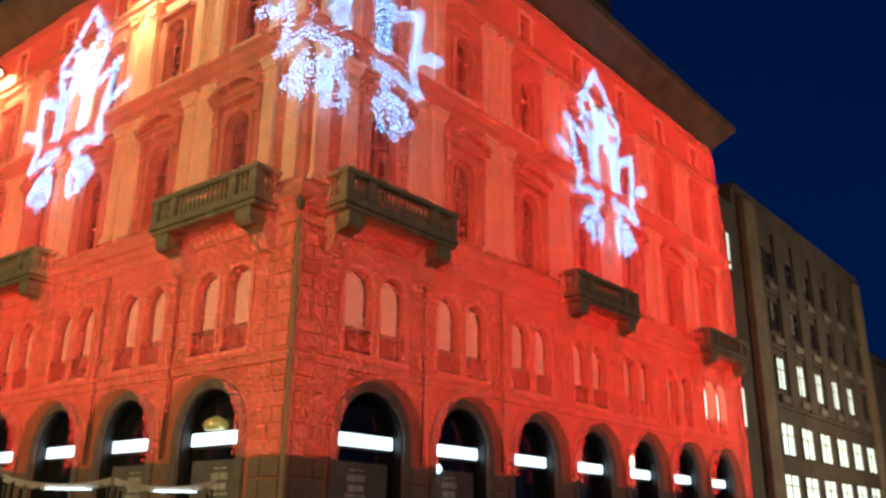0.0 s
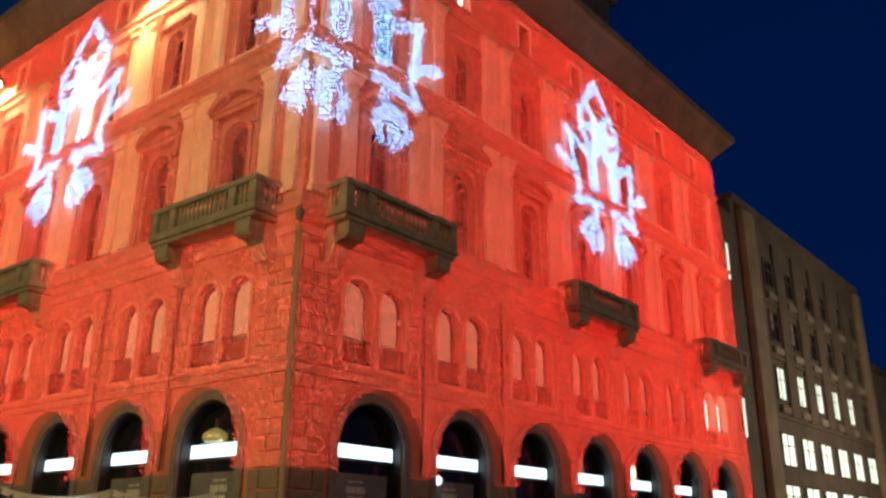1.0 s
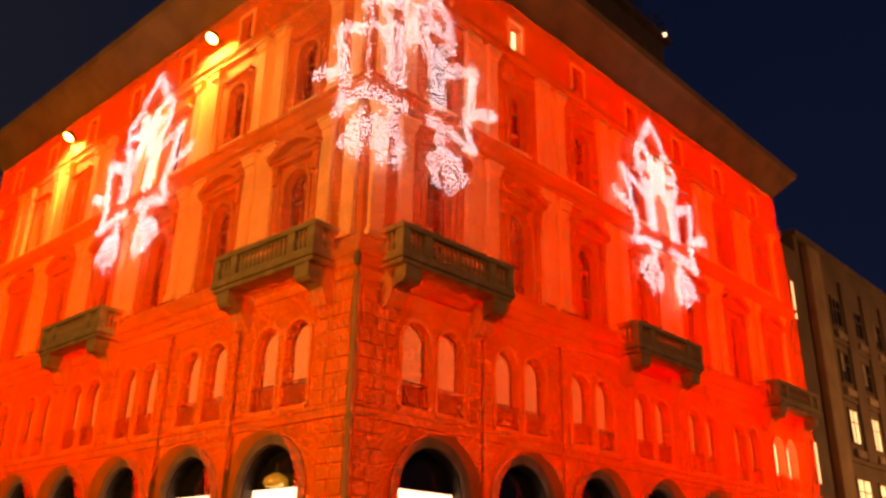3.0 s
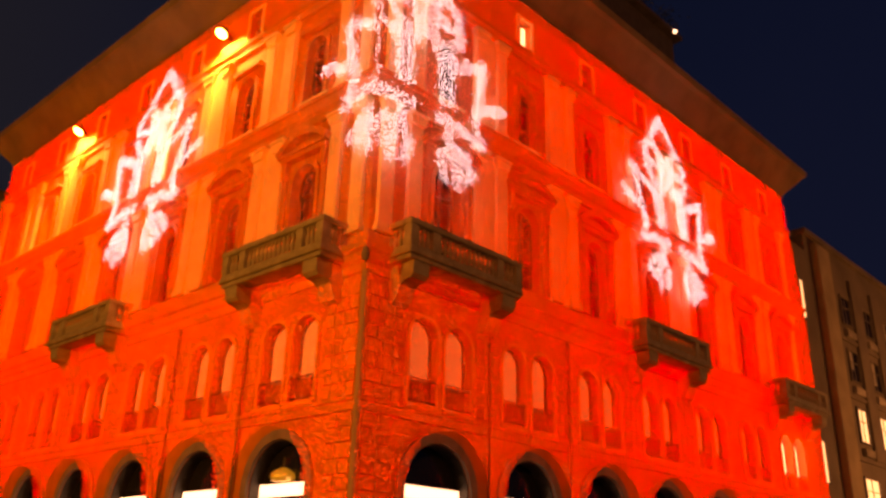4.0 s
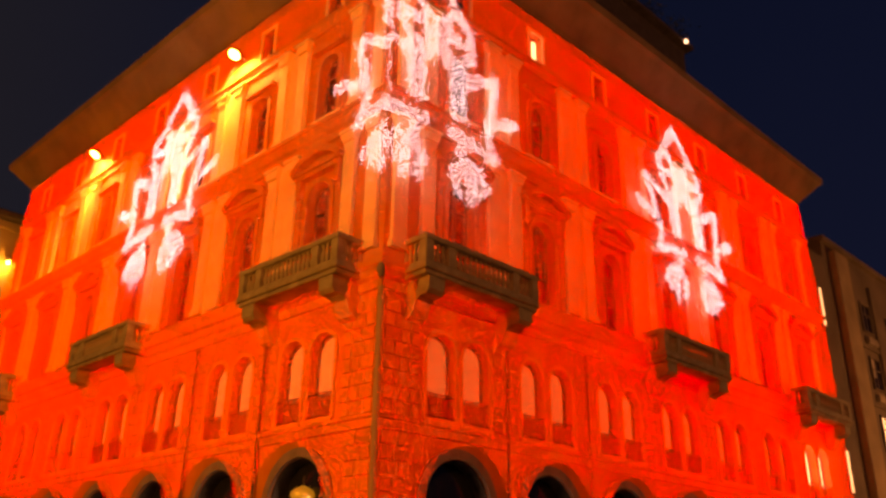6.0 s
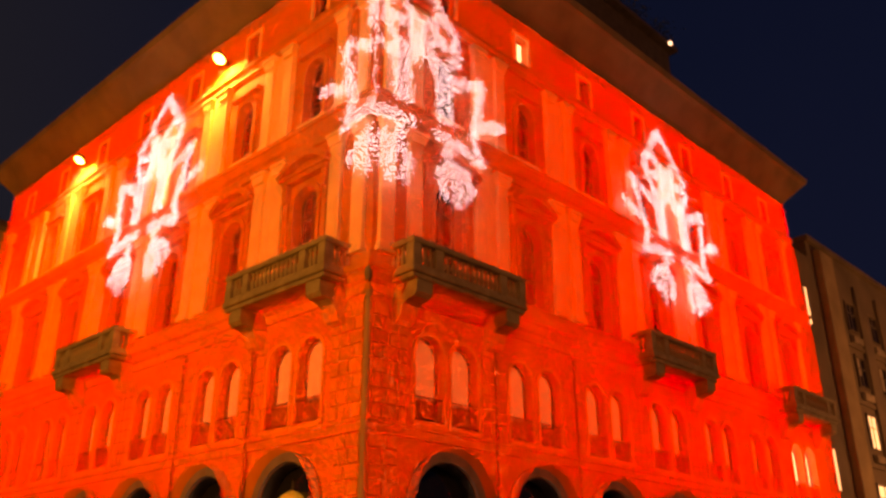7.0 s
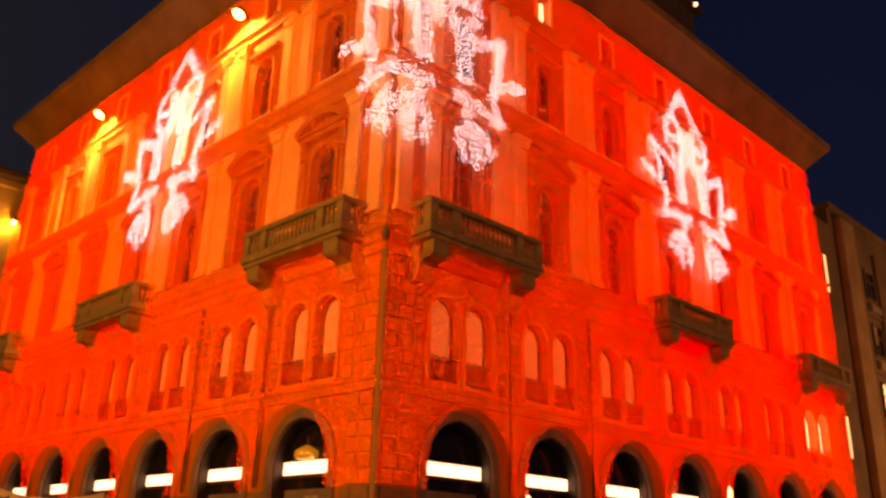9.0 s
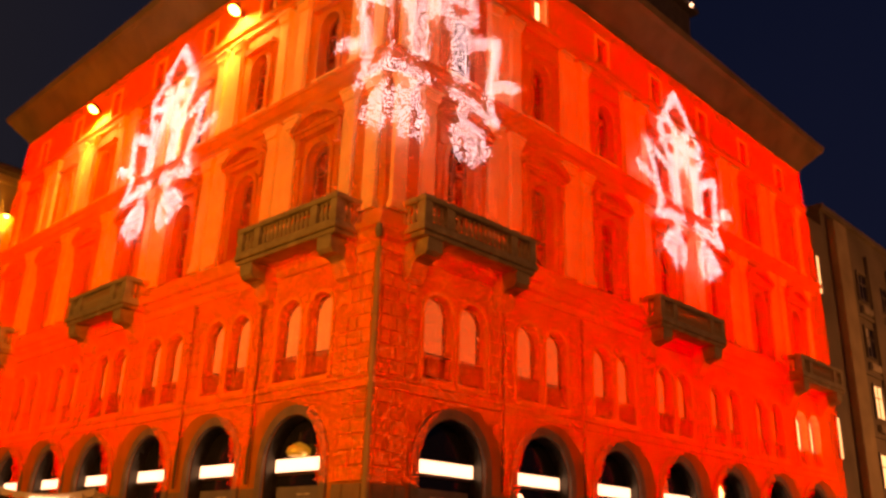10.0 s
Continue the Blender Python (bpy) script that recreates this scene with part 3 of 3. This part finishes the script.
for key, strokes in flake_points.items():
    flake = tagged(new("snowflake_light"), "large snowflake of cold white lights" + (" folded round the building corner" if key == "corner" else " hung on the red curtain"),
                   "light decoration", "snowflake lights")
    for stroke, pts in strokes.items():
        tagged(put("light_strand", bulbs("light_strand", np.concatenate(pts), 0.0175, WHITE_BULB), flake), kind="stuff")

for side, F, sg, first, end in SIDES:
    s = np.arange(0.0, end, 0.11)
    z = 24.99 + 0.02 * np.sin(s * 2.1)
    tagged(new("edge_string", bulbs("edge_string", to_world(F, sg, s, z), 0.012, PINK_BULB)), "string of pale pink lights along the curtain's top", "light string", kind="stuff")

# cable along the curtain's top and a dark pipe down the corner
for side, F, sg, first, end in SIDES:
    bm = boxed(min(0, sg * end), max(0, sg * end), -0.16, -0.13, 24.98, 25.01)
    tagged(part("cable", bm, WIRE, None, m=F), "thin black cable holding the light curtain", "cable")
out = (Vector((D_R.y, -D_R.x, 0)) + Vector((-D_L.y, D_L.x, 0))).normalized()
bm = bmesh.new()
turned(bm, 0, 0, 0.0, 10.55, [(0, 0.11), (1, 0.11)], 12)
for z in (3.6, 6.2, 8.4, 10.3):
    turned(bm, 0, 0, z, z + 0.12, [(0, 0.115), (0.02, 0.145), (0.98, 0.145), (1, 0.115)], 12)
tagged(part("drainpipe", bm, FAR_STRIP, None, m=at(*(out * 0.14))), "dark drainpipe down the building corner", "drainpipe")
bm = turned(bmesh.new(), 0, 0, 10.62, 11.15, [(0, 0.02), (0.1, 0.09), (0.5, 0.14), (0.9, 0.09), (1, 0.02)], 10)
tagged(part("corner_lantern", bm, PLINTH, None, m=at(*(out * 0.66))), "small dark unlit lantern at the corner cornice", "lantern")

for side, F, sg, first, end in SIDES:
    for i in (1, 2):
        bm = turned(bmesh.new(), 0, 0, 3.7, 10.5, [(0, 0.05), (1, 0.05)], 8)
        for z in (5.0, 7.2, 9.4):
            turned(bm, 0, 0, z, z + 0.08, [(0, 0.052), (0.05, 0.07), (0.95, 0.07), (1, 0.052)], 8)
        tagged(part("rain_pipe", bm, FRAME, None, m=F @ at(sg * (first + BAY * (i - 0.5)), -0.13)), "thin dark rain pipe between two bays of the facade", "pipe", "facade rain pipes")

# a gilt bowl lamp and a globe lamp in two of the arches
GOLD = material("pale_gilt", (0.6, 0.5, 0.25), rough=0.35, metal=0.6, scale=5, bump=0.2, emit=(1.0, 0.60, 0.08), strength=0.22)
bowl = tagged(new("hanging_lamp"), "pale gilt bowl lamp glowing above the shop sign", "lamp")
bowl.matrix_basis = F_L @ at(-3.57, REVEAL - 0.2, 4.5)
part("bowl", turned(bmesh.new(), 0, 0, 0.0, 0.44, [(0, 0.05), (0.04, 0.34), (0.3, 0.40), (0.6, 0.36), (0.85, 0.2), (1, 0.05)], 18), GOLD, bowl, "pale gilt bowl", smooth=True)
part("rod", turned(bmesh.new(), 0, 0, 0.42, 0.75, [(0, 0.03), (1, 0.02)], 8), METAL, bowl)
globe = tagged(new("globe_lamp"), "small white glowing globe lamp under the arch", "lamp")
globe.matrix_basis = F_R @ at(3.38 + BAY - 0.95, REVEAL - 0.2, 3.64)
bm = bmesh.new()
bmesh.ops.create_uvsphere(bm, u_segments=16, v_segments=10, radius=0.15)
part("globe", bm, SIGN_GLOW, globe, smooth=True)
part("stem", boxed(-0.02, 0.02, 0.0, 0.2, -0.02, 0.02), METAL, globe)
# roof terrace lamp and shrubs
rl = tagged(new("roof_lamp"), "small white lamp on the dark roof storey", "lamp")
rl.matrix_basis = F_R @ at(24.4, 1.55, 33.5)
bm = bmesh.new()
bmesh.ops.create_uvsphere(bm, u_segments=12, v_segments=8, radius=0.14)
part("globe", bm, SIGN_GLOW, rl, smooth=True)
part("stem", boxed(-0.03, 0.03, -0.02, 0.06, -0.3, 0.0), METAL, rl)
for k in range(7):
    sh = tagged(new("roof_shrub"), "dark potted shrub on the roof terrace", "shrub", "roof shrubs")
    sh.matrix_basis = F_R @ at(12.0 + 2.05 * k + random.uniform(-0.5, 0.5), 2.4, 33.7)
    part("pot", turned(bmesh.new(), 0, 0, 0, 0.5, [(0, 0.22), (0.9, 0.32), (1, 0.36)], 10), PLINTH, sh)
    bm = bmesh.new()
    for i in range(260):
        v = Vector((random.gauss(0, 0.42), random.gauss(0, 0.35), 1.15 + random.gauss(0, 0.42)))
        q = Matrix.Rotation(random.uniform(0, 6.28), 3, Vector((random.random() - 0.5, random.random() - 0.5, 0.4)))
        a = random.uniform(0.06, 0.12)
        bm.faces.new([bm.verts.new(v + q @ Vector(c)) for c in ((-a, 0, 0), (0, -a * 0.5, 0), (a, 0, 0), (0, a * 0.5, 0))])
    part("foliage", bm, LEAF, sh)

# ---------------------------------------------------------------- neighbouring buildings
office = tagged(new("office_building"), "brown stone office block with rows of lit windows", "building")
bm = boxed(37.0, 66.0, 0.3, 16.0, 0.0, 23.8)
part("wall", bm, FAR_STONE, office, m=F_R)
part("corner_strip", boxed(38.0, 40.1, -0.15, 0.3, 0.0, 23.4, bevel=0.05), FAR_STRIP, office, "ochre stone strip", m=F_R)
part("parapet", boxed(36.9, 66.2, 0.05, 1.0, 23.8, 24.2), FAR_STONE, office, m=F_R)
part("corner_strip", boxed(64.6, 66.0, -0.1, 0.3, 0.0, 23.4, bevel=0.05), FAR_STRIP, office, "ochre stone strip", m=F_R)
CURTAIN = material("pale_office_curtain", (0.42, 0.38, 0.32), rough=0.9, scale=2, bump=0.1)
# storeys: sill, head, first window's edge, window width, how many are lit
STOREYS = [(3.4, 5.45, 41.1, 2.75, 6), (6.65, 8.65, 41.5, 2.4, 6), (11.0, 13.1, 42.05, 1.45, 5), (15.0, 17.0, 42.05, 1.45, 0), (18.9, 20.8, 42.05, 1.45, 0)]
PANEL = material("pale_parapet_panel", (0.34, 0.29, 0.23), scale=1.5, vary=0.3, bump=0.2, piece=0.25)
for r, (z0, z1, first_x, wd, lit_count) in enumerate(STOREYS):
    for c in range(6):
        bm = bmesh.new()
        inner, outer = rect(wd / 2, wd / 2, z0, z1), rect(wd / 2, wd / 2 + 0.12, z0 - 0.1, z1 + 0.12)
        strip(bm, inner + inner[:1], outer + outer[:1], 0.16, 0.28)
        box(bm, wd / 2 - 0.04, wd / 2 + 0.04, 0.22, 0.27, z0, z1)
        box(bm, 0, wd, 0.225, 0.265, z0 + 0.62 * (z1 - z0), z0 + 0.62 * (z1 - z0) + 0.07)
        w = part("window", bm, FAR_STONE, office, "", m=F_R @ at(first_x + 4.03 * c))
        lit = c < lit_count
        part("pane", boxed(0, wd, 0.27, 0.295, z0, z1), LIT_OFFICE if lit else GLASS, w, "bright lit pane" if lit else "dark pane")
        if r > 1:
            part("parapet_panel", boxed(-0.05, wd + 0.1, 0.02, 0.28, z0 - 0.95, z0 - 0.45, bevel=0.03), PANEL, w, "pale stone panel under the window")
        if not lit and random.random() < 0.8:
            cw, ch = random.uniform(0.4, 0.75), random.uniform(0.8, 1.6)
            cx = random.choice((0.02, wd - cw - 0.02))
            part("curtain", boxed(cx, cx + cw, 0.255, 0.266, z1 - ch, z1 - 0.02), CURTAIN, w, "pale half-drawn curtain")
    part("string_course", boxed(40.1, 64.6, 0.16, 0.3, z0 - 1.3, z0 - 1.05), FAR_STONE, office, m=F_R)
for c in range(5):
    part("pier", boxed(43.95 + 4.03 * c, 45.65 + 4.03 * c, 0.08, 0.3, 9.95, 22.4, bevel=0.04), FAR_STONE, office, m=F_R)
link = tagged(new("link_building"), "narrow brown building wing beside the palazzo", "building")
part("wall", boxed(33.6, 36.95, 0.25, 14.0, 0.0, 22.6), FAR_STONE, link, m=F_R)
for z0, z1 in ((17.7, 20.1), (7.8, 10.1)):
    w = part("window", strip(bmesh.new(), rect(35.3, 0.22, z0, z1), rect(35.3, 0.32, z0 - 0.1, z1 + 0.1), 0.15, 0.25), FAR_STONE, link, m=F_R)
    part("pane", boxed(35.08, 35.52, 0.2, 0.245, z0, z1), LIT_OFFICE, w, "bright lit pane")
beyond = tagged(new("far_building"), "dark unlit building further down the street", "building")
part("wall", boxed(69.0, 120.0, 0.5, 16.0, 0.0, 17.0), FAR_STONE, beyond, m=F_R)
part("roof", boxed(68.6, 120.0, 0.1, 16.0, 17.0, 17.8, bevel=0.2), ROOF, beyond, m=F_R)
west = tagged(new("west_building"), "ochre stone building beyond the palazzo's west end", "building")
part("wall", boxed(-70.0, -36.0, -1.0, 12.0, 0.0, 23.2), FAR_STRIP, west, m=F_L)
part("cornice", boxed(-70.2, -35.75, -1.25, 12.0, 23.2, 23.7, bevel=0.08), FAR_STRIP, west, m=F_L)
part("roof", boxed(-70.5, -35.5, -1.6, 12.0, 23.7, 24.4, bevel=0.2), ROOF, west, m=F_L)
for k in range(5):
    z0 = 3.0 + 4.1 * k
    w = part("window", strip(bmesh.new(), rect(0, 0.55, z0, z0 + 2.1), rect(0, 0.72, z0 - 0.1, z0 + 2.3), -0.08, 0.02), TRIM, west, m=F_L @ at(-36.0, 2.4) @ pose(0, 0, 0, 0, 0, 90))
    part("pane", boxed(-0.55, 0.55, -0.02, 0.01, z0, z0 + 2.1), GLASS, w)
wl_lamp = tagged(new("wall_lamp"), "glowing yellow wall lamp on the ochre building", "lamp")
wl_lamp.matrix_basis = F_L @ at(-35.62, 0.25, 21.0)
part("arm", boxed(-0.38, 0.0, -0.03, 0.03, 0.1, 0.16), METAL, wl_lamp)
part("shade", turned(bmesh.new(), 0, 0, 0.02, 0.3, [(0, 0.22), (0.6, 0.16), (1, 0.04)], 14), METAL, wl_lamp)
part("bulb", turned(bmesh.new(), 0, 0, -0.16, 0.02, [(0, 0.03), (0.3, 0.12), (1, 0.14)], 14), FLOOD_GLOW, wl_lamp, "glaring yellow bulb")
lamp("wall_lamp_light", "POINT", F_L @ at(-35.5, 0.05, 20.7), 170, (1.0, 0.62, 0.14), size=0.12)

# ---------------------------------------------------------------- market stalls on the square


def stall(x, y, turn, w, d, high):
    st = tagged(new("market_stall"), "pale canvas market stall with small lamps", "market stall", "market stalls")
    st.matrix_basis = pose(x, y, 0, 0, 0, turn)
    bm = bmesh.new()
    n = 10
    for i in range(n + 1):
        for j in range(n + 1):
            u, v = i / n * 2 - 1, j / n * 2 - 1
            bm.verts.new((u * w / 2, v * d / 2, high + 0.15 * abs(u) ** 2.2 * (0.55 + 0.45 * abs(v)) + 0.05 * (1 - abs(v)) + 0.008 * math.sin(7 * u + 5 * v)))
    bm.verts.ensure_lookup_table()
    for i in range(n):
        for j in range(n):
            k = i * (n + 1) + j
            bm.faces.new((bm.verts[k], bm.verts[k + n + 1], bm.verts[k + n + 2], bm.verts[k + 1]))
    bmesh.ops.solidify(bm, geom=bm.faces[:], thickness=0.02)
    part("canopy", bm, CANVAS, st, "pale sagging canvas roof", smooth=True)
    edge = [(-w / 2 + w * k / 16, high + 0.15 * abs(2 * k / 16 - 1) ** 2.2) for k in range(17)]
    part("canopy_edge", strip(bmesh.new(), [(x, z - 0.012) for x, z in edge], [(x, z + 0.03) for x, z in edge], -d / 2 - 0.03, -d / 2 - 0.014), CANVAS, st, "pale canvas edge band")
    for k in range(9):
        xk = -w / 2 + (k + 0.5) * w / 9
        zk = high + 0.15 * abs(2 * xk / w) ** 2.2
        part("valance_flap", prism(bmesh.new(), [(xk - w / 18, zk), (xk - w / 20, zk - 0.07), (xk, zk - 0.1), (xk + w / 20, zk - 0.07), (xk + w / 18, zk)], -d / 2 - 0.012, -d / 2 - 0.002), CANVAS, st)
    for sx in (-1, 1):
        for sy in (-1, 1):
            part("post", turned(bmesh.new(), sx * (w / 2 - 0.05), sy * (d / 2 - 0.05), 0, high, [(0, 0.03), (1, 0.03)]), METAL, st)
    part("counter", boxed(-w / 2 + 0.1, w / 2 - 0.1, -d / 2 + 0.1, -d / 2 + 0.6, 0.0, 0.95, bevel=0.02), FAR_STRIP, st)
    part("lamp_strip", boxed(-w * 0.1, w * 0.32, -d / 2 - 0.06, -d / 2 - 0.025, high - 0.07, high - 0.05), STALL_GLOW, st, "glowing lamp strip")
    return st


stall(-2.38, -5.7, 7, 1.9, 2.0, 2.36)
stall(-4.30, -5.95, 7, 1.9, 2.0, 2.36)
stall(-6.25, -6.2, 7, 1.9, 2.0, 2.52)

# ---------------------------------------------------------------- stone blocks of the lower walls, last


def block_mesh(w, h, mat, name="stone_block", deep=0.05):
    bm = bmesh.new()
    e = 0.025
    back = [bm.verts.new(p) for p in ((0.02, 0, 0.02), (w - 0.02, 0, 0.02), (w - 0.02, 0, h - 0.02), (0.02, 0, h - 0.02))]
    front = [bm.verts.new(p) for p in ((0.02 + e, -deep, 0.02 + e), (w - 0.02 - e, -deep, 0.02 + e), (w - 0.02 - e, -deep, h - 0.02 - e), (0.02 + e, -deep, h - 0.02 - e))]
    bm.faces.new(front)
    for i in range(4):
        bm.faces.new((back[i], back[(i + 1) % 4], front[(i + 1) % 4], front[i]))
    return mesh_of(name, bm, mat)


ROW = 0.45
CORNER_A, CORNER_B = block_mesh(0.66, ROW, BLOCK), block_mesh(0.42, ROW, BLOCK)
P_A, P_B = block_mesh(0.85, 0.6, PLINTH, deep=0.06), block_mesh(0.5, 0.6, PLINTH, deep=0.06)
PIER_A, PIER_B = block_mesh(0.50, ROW, BLOCK), block_mesh(0.36, ROW, BLOCK)
for side, F, sg, first, end in SIDES:
    span = first - BAY / 2
    for r in range(8):                       # corner pier beside the mezzanine
        z = 6.72 + r * ROW
        widths = [(0.14, CORNER_A, 0.66), (0.80, CORNER_B, 0.42), (1.22, CORNER_B, 0.42)] if r % 2 else [(0.14, CORNER_B, 0.42), (0.56, CORNER_A, 0.66), (1.22, CORNER_B, 0.42)]
        for s, me, w in widths:
            put("stone_block", me, building, F @ at(s if sg > 0 else -s - w, 0, z))
    for r in range(6):                       # corner pier beside the arches
        z = 3.6 + r * ROW
        for s, me, w in ([(0.14, CORNER_A, 0.66), (0.8, PIER_A, 0.5)] if r % 2 else [(0.14, PIER_A, 0.5), (0.64, CORNER_A, 0.66)]):
            put("stone_block", me, building, F @ at(s if sg > 0 else -s - w, 0, z))
    for i in range(BAYS):                    # dark plinth blocks
        xb = first + BAY * (i - 0.5)
        if i == 0:
            cols = [(0.14, P_A, 0.85), (0.99, P_B, 0.5)]
        else:
            cols = [(xb - 0.43, P_A, 0.85)]
        for r in range(6):
            for s, me, w in cols:
                put("stone_block", me, building, F @ at(s if sg > 0 else -s - w, 0, r * 0.6), "brown plinth stone")
    for i in range(1, 5):                    # piers between the mezzanine windows
        xb = first + BAY * (i - 0.5)
        for r in range(7):
            z = 6.8 + r * ROW
            for s, me, w in ((xb - 0.62, PIER_A, 0.5), (xb - 0.12, PIER_B, 0.36), (xb + 0.24, PIER_B, 0.36)):
                put("stone_block", me, building, F @ at(s if sg > 0 else -s - w, 0, z))
